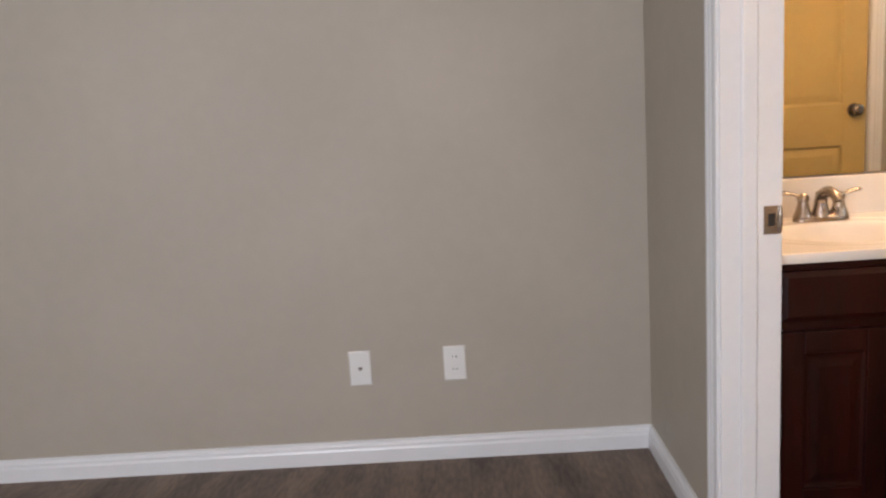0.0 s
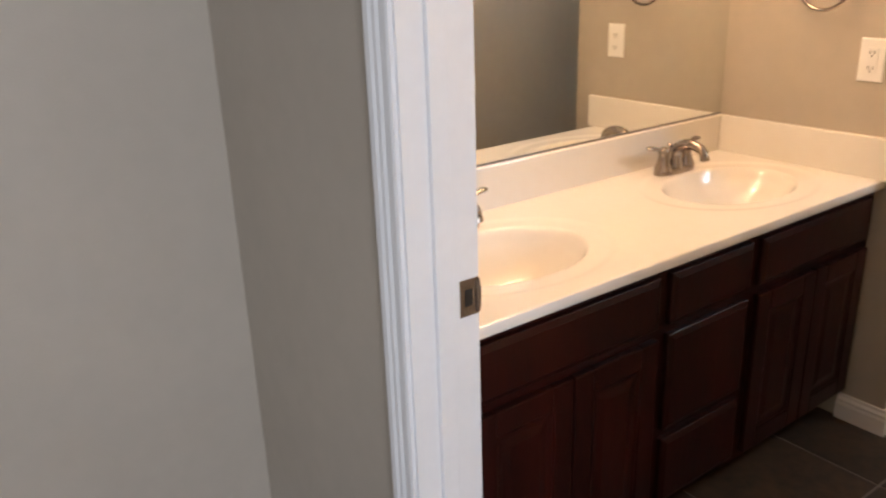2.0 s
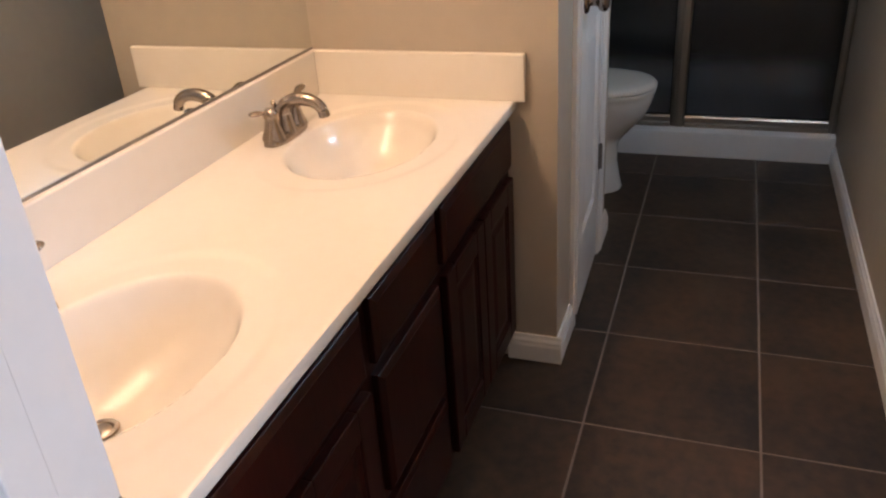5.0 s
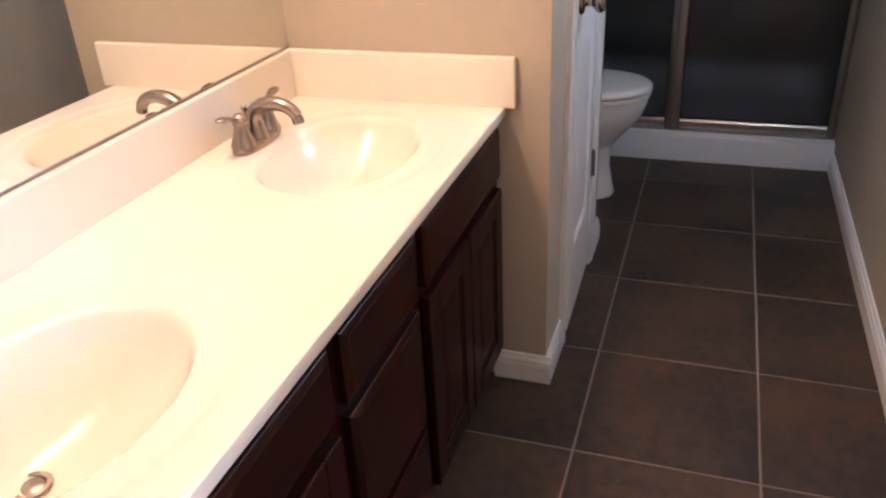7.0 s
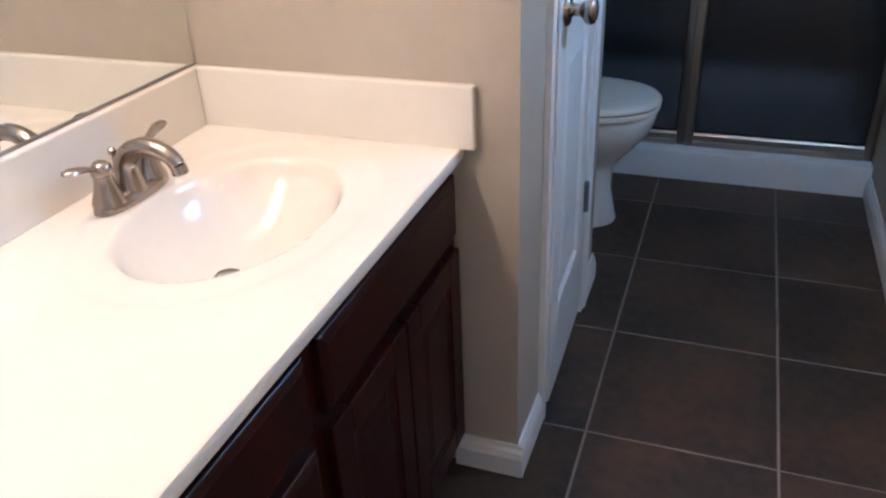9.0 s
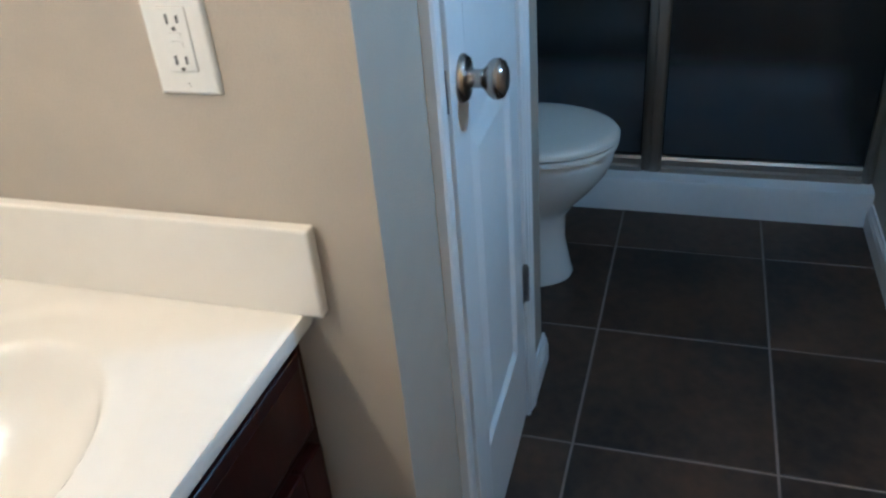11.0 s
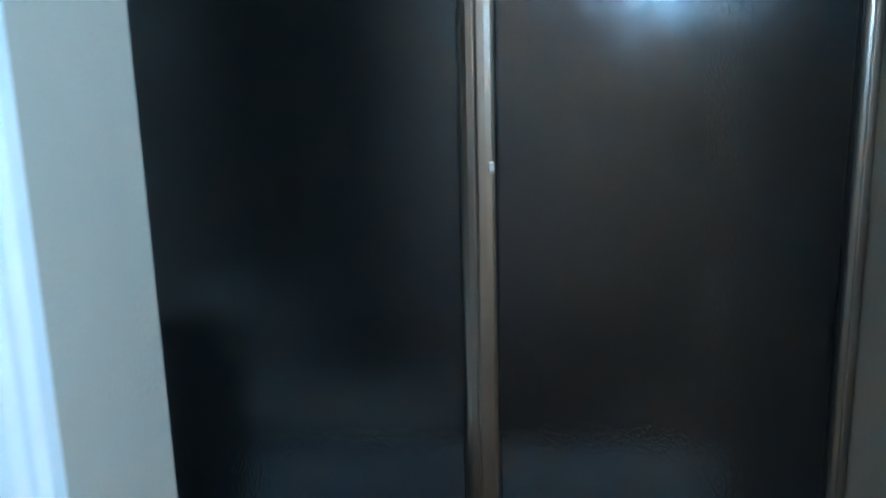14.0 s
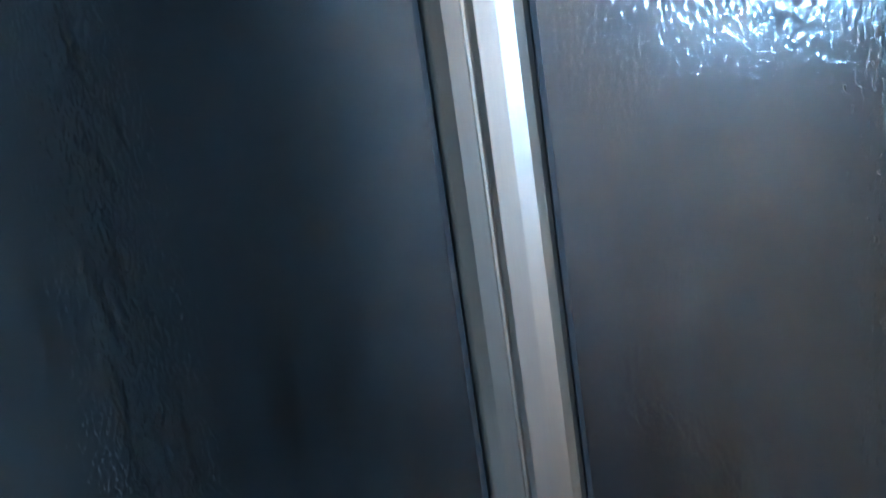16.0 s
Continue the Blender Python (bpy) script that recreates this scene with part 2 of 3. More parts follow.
wall("wall_west", (WEST_OUT, WEST, OPEN_L, BED_N, -0.02, TOP), (WEST_OUT, WEST, BY, OPEN_R, -0.02, TOP), (WEST_OUT, WEST, OPEN_R, OPEN_L, OPEN_TOP, TOP))
wall("wall_bedroom_north", (BX - 0.12, WEST, BED_N, 0.92, -0.02, TOP))
wall("wall_mirror", (WEST, 0.11, MIRROR_Y, BED_N, -0.02, TOP))
wall("wall_vanity_end", (0.0, 0.11, 0.11, MIRROR_Y, -0.02, TOP))
wall("wall_closet", (0.0, CLOSET_A - 0.02, 0.0, 0.11, -0.02, TOP), (CLOSET_B + 0.02, CORNER, 0.0, 0.11, -0.02, TOP), (CLOSET_A - 0.02, CLOSET_B + 0.02, 0.0, 0.11, 2.06, TOP))
wall("wall_alcove_side", (CORNER - 0.11, CORNER, 0.11, 0.65, -0.02, TOP))
wall("wall_closet_back", (0.11, CORNER - 0.11, 0.60, 0.65, -0.02, TOP))
wall("wall_alcove_back", (CORNER, SHOWER_X + 0.12, ALCOVE_Y, 0.65, -0.02, TOP))
wall("wall_shower_back", (SHOWER_X + 0.012, SHOWER_X + 0.12, SOUTH, ALCOVE_Y, -0.02, TOP))
wall("wall_south", (WEST, LINEN_A - 0.02, SOUTH - 0.12, SOUTH, -0.02, TOP), (LINEN_B + 0.02, SHOWER_X + 0.12, SOUTH - 0.12, SOUTH, -0.02, TOP), (LINEN_A - 0.02, LINEN_B + 0.02, SOUTH - 0.12, SOUTH, 2.06, TOP))
wall("wall_linen_back", (LINEN_A - 0.02, LINEN_B + 0.02, SOUTH - 0.17, SOUTH - 0.121, -0.02, TOP))
WX0, WX1, WZ0, WZ1 = -4.2, -2.8, 0.75, 2.1
wall("wall_bedroom_west", (BX - 0.12, BX, BY, BED_N, -0.02, TOP))
wall("wall_bedroom_south", (BX - 0.12, WX0, BY - 0.12, BY, -0.02, TOP), (WX1, WEST, BY - 0.12, BY, -0.02, TOP), (WX0, WX1, BY - 0.12, BY, -0.02, WZ0), (WX0, WX1, BY - 0.12, BY, WZ1, TOP))

box("ceiling", BX - 0.12, SHOWER_X + 0.12, BY - 0.12, 0.92, TOP, TOP + 0.1, CEIL, kind="structure")

# the doorway's jambs, with the stop that the door closes against
for name, y0, y1 in (("trim", OPEN_L - 0.018, OPEN_L), ("trim", OPEN_R, OPEN_R + 0.018)):
    bm = bmesh.new()
    add_box(bm, WEST_OUT - 0.002, WEST + 0.002, y0, y1, 0, OPEN_TOP - 0.02)
    part(name, bm, WHITE, kind="structure")
    s0, s1 = (y0 - 0.010, y0) if y0 > 0 else (y1, y1 + 0.010)
    box("trim", WEST_OUT + 0.045, WEST_OUT + 0.080, s0, s1, 0, OPEN_TOP - 0.02, WHITE, bevel=0.002, kind="structure")
box("trim", WEST_OUT - 0.002, WEST + 0.002, OPEN_R, OPEN_L, OPEN_TOP - 0.019, OPEN_TOP, WHITE, kind="structure")
casing((WEST_OUT, OPEN_L - 0.012), (WEST_OUT, OPEN_R + 0.012), OPEN_TOP, (0, -1), (-1, 0))
casing((WEST, OPEN_L - 0.012 + 0.0), (WEST, OPEN_R + 0.012), OPEN_TOP, (0, -1), (1, 0))
casing((CLOSET_A - 0.004, 0.0), (CLOSET_B + 0.004, 0.0), 2.045, (1, 0), (0, -1), 0.82)
casing((LINEN_A - 0.006, SOUTH), (LINEN_B + 0.006, SOUTH), 2.045, (1, 0), (0, 1))
for x0, x1, y0, y1 in ((CLOSET_A - 0.02, CLOSET_A - 0.002, -0.001, 0.111), (CLOSET_B + 0.002, CLOSET_B + 0.02, -0.001, 0.111), (LINEN_A - 0.02, LINEN_A - 0.002, SOUTH - 0.119, SOUTH + 0.001), (LINEN_B + 0.002, LINEN_B + 0.02, SOUTH - 0.119, SOUTH + 0.001)):
    box("trim", x0, x1, y0, y1, 0, 2.045, WHITE, kind="structure")
for x0, x1, y0, y1 in ((CLOSET_A - 0.02, CLOSET_B + 0.02, -0.001, 0.111), (LINEN_A - 0.02, LINEN_B + 0.02, SOUTH - 0.119, SOUTH + 0.001)):
    box("trim", x0, x1, y0, y1, 2.0455, 2.059, WHITE, kind="structure")

baseboard((BX, BED_N), (WEST_OUT - 0.0005, BED_N), (0, -1))
baseboard((WEST_OUT, BED_N - 0.0155), (WEST_OUT, OPEN_L + 0.049), (-1, 0))
baseboard((WEST_OUT, OPEN_R - 0.049), (WEST_OUT, BY), (-1, 0))
baseboard((0.0, 0.14), (0.0, -0.015), (-1, 0))
baseboard((0.0005, 0.0), (CLOSET_A - 0.054, 0.0), (0, -1))
baseboard((CLOSET_B + 0.054, 0.0), (CORNER + 0.015, 0.0), (0, -1))
baseboard((CORNER, -0.0005), (CORNER, ALCOVE_Y), (1, 0))
baseboard((CORNER + 0.0155, ALCOVE_Y), (CURB_X, ALCOVE_Y), (0, -1))
baseboard((LINEN_B + 0.067, SOUTH), (CURB_X, SOUTH), (0, 1))
baseboard((WEST + 0.0005, SOUTH), (LINEN_A - 0.067, SOUTH), (0, 1))

# bedroom window
win = tagged(new("window_1"), label="white framed bedroom window in daylight", category="window", kind="structure")
for x0, x1, z0, z1 in ((WX0, WX0 + 0.05, WZ0, WZ1), (WX1 - 0.05, WX1, WZ0, WZ1), (WX0 + 0.05, WX1 - 0.05, WZ0, WZ0 + 0.05), (WX0 + 0.05, WX1 - 0.05, WZ1 - 0.05, WZ1), (WX0 + 0.05, WX1 - 0.05, 1.40, 1.44)):
    box("window_frame", x0, x1, BY - 0.09, BY - 0.03, z0, z1, WHITE, win, bevel=0.004)
box("window_sill", WX0 - 0.03, WX1 + 0.03, BY - 0.12, BY + 0.03, WZ0 - 0.03, WZ0 - 0.001, WHITE, win, bevel=0.005)


# ---- vanity ----
def raised_panel(bm, x0, x1, z0, z1, y, depth=0.007, edge=0.022):
    """A field panel that slopes in from its frame and rises again; it faces -y at y."""
    def loop(inset, dy):
        return [(x0 + inset, y + dy, z0 + inset), (x1 - inset, y + dy, z0 + inset), (x1 - inset, y + dy, z1 - inset), (x0 + inset, y + dy, z1 - inset)]
    rings(bm, [loop(-0.004, 0.020), loop(-0.004, 0.002), loop(0.002, 0.001), loop(edge * 0.35, depth), loop(edge * 0.65, depth), loop(edge * 1.25, depth * 0.15)])


def framed_front(name, parent, x0, x1, z0, z1, y, rail=0.055, t=0.019):
    """A cabinet door with stiles, rails and a raised panel, its face at y."""
    bm = bmesh.new()
    for a in ((x0, x0 + rail, z0, z1), (x1 - rail, x1, z0, z1), (x0 + rail + 0.0003, x1 - rail - 0.0003, z0, z0 + rail), (x0 + rail + 0.0003, x1 - rail - 0.0003, z1 - rail, z1)):
        add_box(bm, a[0], a[1], y, y + t, a[2], a[3], 0.003)
    door = part(name, bm, CHERRY, parent)
    bm = bmesh.new()
    raised_panel(bm, x0 + rail, x1 - rail, z0 + rail, z1 - rail, y + 0.003, 0.004, 0.03)
    part("panel", bm, CHERRY, door)
    return door


def slab_front(name, parent, x0, x1, z0, z1, y, t=0.019):
    def loop(i, yy):
        return [(x0 + i, yy, z0 + i), (x1 - i, yy, z0 + i), (x1 - i, yy, z1 - i), (x0 + i, yy, z1 - i)]
    bm = bmesh.new()
    rings(bm, [loop(0.0, y + t), loop(0.0, y + 0.007), loop(0.002, y + 0.005), loop(0.012, y + 0.001), loop(0.014, y)])
    return part(name, bm, CHERRY, parent)


CAB_Y = 0.129
vanity = thing("vanity_cabinet", "dark cherry-stained vanity cabinet with closed doors and drawers", "cabinet")
box("face_frame", WEST + 0.003, -0.003, CAB_Y, CAB_Y + 0.019, 0.10, 0.747, CHERRY, vanity)
box("side_panel", WEST + 0.003, WEST + 0.019, CAB_Y + 0.0192, MIRROR_Y - 0.003, 0.10, 0.747, CHERRY, vanity)
box("side_panel", -0.019, -0.003, CAB_Y + 0.0192, MIRROR_Y - 0.003, 0.10, 0.747, CHERRY, vanity)
box("bottom_panel", WEST + 0.0192, -0.0192, CAB_Y + 0.0192, MIRROR_Y - 0.003, 0.10, 0.116, CHERRY, vanity)
box("toe_kick", WEST + 0.003, -0.003, CAB_Y + 0.07, MIRROR_Y - 0.01, 0.001, 0.0995, CHERRY, vanity, label="recessed dark toe kick")
FY = CAB_Y - 0.0195
for x0, x1 in ((WEST + 0.03, -0.945), (-0.560, -0.03)):
    slab_front("false_drawer", vanity, x0, x1, 0.605, 0.730, FY)
    mid = (x0 + x1) / 2
    framed_front("door", vanity, x0, mid - 0.003, 0.115, 0.580, FY)
    framed_front("door", vanity, mid + 0.003, x1, 0.115, 0.580, FY)
for z0, z1 in ((0.605, 0.730), (0.325, 0.580), (0.115, 0.300)):
    slab_front("drawer", vanity, -0.905, -0.600, z0, z1, FY)

SINKS = ((-1.180, 0.372), (-0.340, 0.372))
A, B = 0.208, 0.152


def top_height(x, y):
    """The moulded top: two bowls, each in a shallow raised oval."""
    z = 0.0
    for cx, cy in SINKS:
        outer = math.hypot((x - cx) / (A + 0.075), (y - cy) / (B + 0.058))
        if outer < 1.04:
            z = -0.0026 * min(1, max(0, (1.04 - outer) / 0.08))
        r = math.hypot((x - cx) / A, (y - cy) / B)
        if r < 1.06:
            k = max(0.0, 1.06 - r)
            z -= 0.125 * (1 - min(1, r / 1.06) ** 2.5) * min(1, k / 0.10) ** 0.5
    return z


def build_top():
    x0, x1, y0, y1 = WEST + 0.001, -0.001, 0.104, MIRROR_Y - 0.001
    nx, ny = 250, 96
    bm = bmesh.new()
    grid = []
    for j in range(ny + 1):
        row = []
        for i in range(nx + 1):
            x, y = x0 + (x1 - x0) * i / nx, y0 + 0.005 + (y1 - y0 - 0.005) * j / ny
            row.append(bm.verts.new((x, y, COUNTER + top_height(x, y))))
        grid.append(row)
    for a, b in zip(grid, grid[1:]):
        for i in range(nx):
            bm.faces.new((a[i], a[i + 1], b[i + 1], b[i]))
    last = grid[0]
    for dy, dz in ((-0.0035, -0.0015), (-0.005, -0.005), (-0.005, -0.020), (-0.0035, -0.0245), (0.0, -0.026), (0.05, -0.026)):
        row = [bm.verts.new((v.co.x, y0 + 0.005 + dy, COUNTER + dz)) for v in grid[0]]
        for i in range(nx):
            bm.faces.new((row[i], row[i + 1], last[i + 1], last[i]))
        last = row
    return bm


top = thing("countertop", "glossy cream marble countertop with two moulded oval sinks", "countertop")
part("slab", build_top(), MARBLE, top, smooth=True)
box("backsplash", WEST + 0.001, -0.0205, MIRROR_Y - 0.021, MIRROR_Y - 0.001, COUNTER - 0.002, 0.893, MARBLE, top, bevel=0.004)
box("side_splash", -0.020, -0.001, 0.078, MIRROR_Y - 0.001, COUNTER - 0.002, 0.893, MARBLE, top, bevel=0.004)
for cx, cy in ((SINKS[0][0] - 0.040, 0.392), (SINKS[1][0] - 0.024, 0.388)):
    bm = bmesh.new()
    h = COUNTER - 0.1255
    add_lathe(bm, [(0.024, 0.001), (0.026, 0.003), (0.024, 0.005), (0.018, 0.0045), (0.016, 0.001)], Matrix.Translation((cx + 0.012, cy + 0.012, h)))
    d = part("drain", bm, NICKEL, top, "brushed nickel drain ring", smooth=True)
    bm = bmesh.new()
    add_lathe(bm, [(0.0155, 0.0), (0.0155, 0.003), (0.010, 0.005), (0.001, 0.0055)], Matrix.Translation((cx + 0.012, cy + 0.012, h)))
    part("stopper", bm, BRONZE, d, smooth=True)


def faucet():
    f = thing("faucet", "brushed nickel two-handle centerset faucet behind an oval sink", "faucet", group="faucets on the vanity")
    def oval(w, d, z, n=36, p=2.6):
        out = []
        for i in range(n):
            a = math.tau * i / n
            c, s = math.cos(a), math.sin(a)
            out.append((math.copysign(abs(c) ** (2 / p), c) * w, math.copysign(abs(s) ** (2 / p), s) * d, z))
        return out
    bm = bmesh.new()
    rings(bm, [oval(0.080, 0.028, 0), oval(0.080, 0.028, 0.006), oval(0.077, 0.025, 0.012), oval(0.070, 0.021, 0.016), oval(0.066, 0.017, 0.018)])
    part("base_plate", bm, NICKEL, f, smooth=True)
    bm = bmesh.new()
    add_lathe(bm, [(0.027, 0.012), (0.025, 0.022), (0.020, 0.040), (0.018, 0.052), (0.012, 0.060)])
    pts, rad = [], []
    for i in range(15):
        a = math.pi * 0.90 * i / 14
        pts.append((0, 0.002 - 0.053 * (1 - math.cos(a)), 0.044 + 0.041 * math.sin(a) ** 0.9 + 0.006 * i / 14))
        rad.append(0.0185 - 0.0060 * i / 14)
    add_tube(bm, pts, rad)
    add_lathe(bm, [(0.0115, 0), (0.0125, -0.006), (0.0125, -0.014), (0.009, -0.016)], Matrix.Translation(pts[-1]) @ pose(0, 0, 0, -12, 0, 0))
    part("spout", bm, NICKEL, f, smooth=True)
    bm = bmesh.new()
    add_lathe(bm, [(0.003, 0.015), (0.003, 0.068), (0.006, 0.070), (0.0065, 0.078), (0.003, 0.082)], Matrix.Translation((0, 0.020, 0)))
    part("lift_rod", bm, NICKEL, f, smooth=True)
    for side in (-1, 1):
        bm = bmesh.new()
        at = Matrix.Translation((side * 0.051, 0, 0))
        add_lathe(bm, [(0.0265, 0.012), (0.0245, 0.020), (0.0190, 0.034), (0.0155, 0.048), (0.0145, 0.058), (0.0165, 0.060), (0.0170, 0.066), (0.0150, 0.074), (0.0090, 0.080), (0.002, 0.081)], at)
        handle = part("handle", bm, NICKEL, f, smooth=True)
        bm = bmesh.new()
        base = Vector((side * 0.051, 0.0, 0.070))
        way = Vector((side * 0.92, 0.10, 0.0))
        add_tube(bm, [base, base + way * 0.018 + Vector((0, 0, 0.004)), base + way * 0.036 + Vector((0, 0, 0.010)), base + way * 0.052 + Vector((0, 0, 0.013)), base + way * 0.066 + Vector((0, 0, 0.014)), base + way * 0.072 + Vector((0, 0, 0.014))], [0.008, 0.0085, 0.010, 0.0125, 0.010, 0.003], squash=0.5)
        part("lever", bm, NICKEL, handle, smooth=True)
    for o in f.children_recursive:
        o.data.transform(Matrix.Diagonal((1.02, 1.02, 1.02, 1)))
    return f


first = faucet()
first.matrix_world = pose(SINKS[0][0], 0.565, COUNTER - 0.001)
copy_thing(first, pose(SINKS[1][0], 0.565, COUNTER - 0.001))

mirror = thing("wall_mirror", "large frameless wall mirror resting on the cream backsplash", "mirror")
box("glass", WEST + 0.02, -0.004, MIRROR_Y - 0.0065, MIRROR_Y - 0.0005, 0.8945, 1.93, MIRROR, mirror)
box("edge_clip", WEST + 0.02, -0.004, MIRROR_Y - 0.009, MIRROR_Y - 0.0068, 0.8935, 0.8985, BRONZE, mirror, label="thin dark metal mirror channel")


# ---- wall plates ----
def plate(name, label, place, kind_of):
    """A cover plate 70 x 115 mm that faces -y in its own axes."""
    t = thing(name, label, "outlet" if kind_of != "switch" else "light switch", place)
    w, h = 0.0365, 0.059
    def loop(i, y):
        return [(-w + i, y, -h + i), (w - i, y, -h + i), (w - i, y, h - i), (-w + i, y, h - i)]
    bm = bmesh.new()
    rings(bm, [loop(0, 0), loop(0, -0.002), loop(0.002, -0.005), loop(0.004, -0.0058)])
    part("cover_plate", bm, PLASTIC, t)
    if kind_of == "cable":
        bm = bmesh.new()
        add_lathe(bm, [(0.006, 0.005), (0.006, 0.009), (0.004, 0.009), (0.004, 0.014), (0.001, 0.0145)], pose(0, 0, 0, 90, 0, 0), 12)
        part("cable_socket", bm, NICKEL, t, smooth=True)
    elif kind_of == "switch":
        box("rocker", -0.016, 0.016, -0.009, -0.0055, -0.033, 0.033, PLASTIC, t, bevel=0.001)
    elif kind_of == "gfci":
        face = box("receptacle", -0.0165, 0.0165, -0.0078, -0.0055, -0.0335, 0.0335, PLASTIC, t, bevel=0.001)
        for z in (-0.021, 0.021):
            for x, hh in ((-0.006, 0.005), (0.006, 0.004)):
                box("slot", x - 0.0012, x + 0.0012, -0.0082, -0.0076, z - hh, z + hh, SLOT, face)
            bm = bmesh.new()
            add_lathe(bm, [(0.0022, 0.0), (0.0022, 0.0006)], pose(0, -0.0076, z - 0.0095, 90, 0, 0), 10)
            part("ground_hole", bm, SLOT, face)
        for z in (-0.0045, 0.0045):
            box("button", -0.007, 0.007, -0.0086, -0.0076, z - 0.003, z + 0.003, PLASTIC, face, bevel=0.0004)
    else:
        for z in (-0.021, 0.021):
            face = box("receptacle", -0.016, 0.016, -0.0075, -0.0055, z - 0.0135, z + 0.0135, PLASTIC, t, bevel=0.002)
            for x in (-0.006, 0.006):
                box("slot", x - 0.0011, x + 0.0011, -0.0079, -0.0073, z - 0.002, z + 0.006, SLOT, face)
    for z in (-0.048, 0.048):
        bm = bmesh.new()
        add_lathe(bm, [(0.003, 0.0055), (0.003, 0.0062), (0.001, 0.0066)], pose(0, 0, z, 90, 0, 0), 10)
        part("screw", bm, PLASTIC, t)
    return t


plate("outlet", "white ground-fault outlet on the wall beside the vanity splash", pose(-0.0003, 0.191, 1.099, 0, 0, -90), "gfci")
plate("outlet", "white duplex outlet low on the bedroom wall", pose(-2.285, BED_N - 0.0003, 0.337), "duplex")
plate("cable_outlet", "white cable outlet plate low on the bedroom wall", pose(-2.60, BED_N - 0.0003, 0.337), "cable")
plate("light_switch", "white light switch on the hall wall beside the closed door", pose(-0.03, SOUTH + 0.0003, 1.41, 0, 0, 180), "switch")
plate("light_switch", "white light switch alone on the hall wall", pose(0.44, SOUTH + 0.0003, 1.36, 0, 0, 180), "switch")

ring = thing("towel_ring", "brushed nickel towel ring hanging on the wall above the vanity", "towel ring", pose(-0.0003, 0.335, 1.385, 0, 0, -90))
bm = bmesh.new()
add_lathe(bm, [(0.026, 0), (0.026, 0.006), (0.020, 0.010), (0.011, 0.014), (0.010, 0.040), (0.006, 0.044)], pose(0, 0, 0, 90, 0, 0), 24)
part("mount", bm, NICKEL, ring, smooth=True)
bm = bmesh.new()
n = 40
loops = []
for i in range(n):
    a = math.tau * i / n
    c = Vector((0.078 * math.sin(a), -0.034, -0.078 + 0.078 * math.cos(a)))
    d = Vector((math.sin(a), 0, math.cos(a)))
    loops.append([c + 0.005 * (math.cos(b) * d + math.sin(b) * Vector((0, 1, 0))) for b in (math.tau * k / 10 for k in range(10))])
rings(bm, loops + [loops[0]], False, False)
bmesh.ops.remove_doubles(bm, verts=bm.verts, dist=1e-5)
part("ring", bm, NICKEL, ring, smooth=True)

# ---- vanity light (above the mirror) ----
vl = thing("vanity_light", "brushed nickel light bar with four warm globes over the mirror", "light fixture")
box("back_plate", -1.15, -0.37, MIRROR_Y - 0.03, MIRROR_Y - 0.0005, 2.02, 2.12, NICKEL, vl, bevel=0.006)
GLOBE = glow("warm_globe", (1.0, 0.65, 0.36), BULB)
for i in range(4):
    x = -1.06 + 0.20 * i
    bm = bmesh.new()
    add_lathe(bm, [(0.024, 0.029), (0.024, 0.05), (0.020, 0.052)], pose(x, MIRROR_Y, 2.07, 90, 0, 0), 16)
    part("socket", bm, NICKEL, vl, smooth=True)
    bm = bmesh.new()
    bmesh.ops.create_uvsphere(bm, u_segments=20, v_segments=12, radius=0.048, matrix=Matrix.Translation((x, MIRROR_Y - 0.098, 2.07)))
    part("bulb", bm, GLOBE, vl, smooth=True)

# added lamp, always out of view: cools the hall, puts the highlight on the glass
sc = thing("wall_light", "unseen cool dome added to light the hall and shower glass", "light fixture")
bm = bmesh.new()
add_lathe(bm, [(0.055, 0.0005), (0.055, 0.016), (0.046, 0.020)], pose(0.36, SOUTH, 1.64, -90, 0, 0), 28)
part("base", bm, WHITE, sc, smooth=True)
bm = bmesh.new()
add_lathe(bm, [(0.044, 0.018), (0.043, 0.030), (0.036, 0.046), (0.022, 0.056), (0.002, 0.060)], pose(0.36, SOUTH, 1.64, -90, 0, 0), 28)
part("dome", bm, glow("added_cool_dome", (0.66, 0.86, 1.0), HALL_FILL), sc, smooth=True)


# ---- doors ----
def knob(parent, x, z, y, side=-1):
    """Rose, neck and ball on the face at y."""
    bm = bmesh.new()
    m = pose(x, y, z, 90 if side < 0 else -90, 0, 0)
    add_lathe(bm, [(0.033, 0), (0.033, 0.004), (0.029, 0.009), (0.015, 0.011), (0.0125, 0.015), (0.0125, 0.028), (0.016, 0.033), (0.023, 0.038), (0.0270, 0.044), (0.0275, 0.051), (0.024, 0.058), (0.016, 0.062), (0.002, 0.063)], m, 32)
    return part("knob", bm, NICKEL, parent, "brushed nickel door knob", smooth=True)


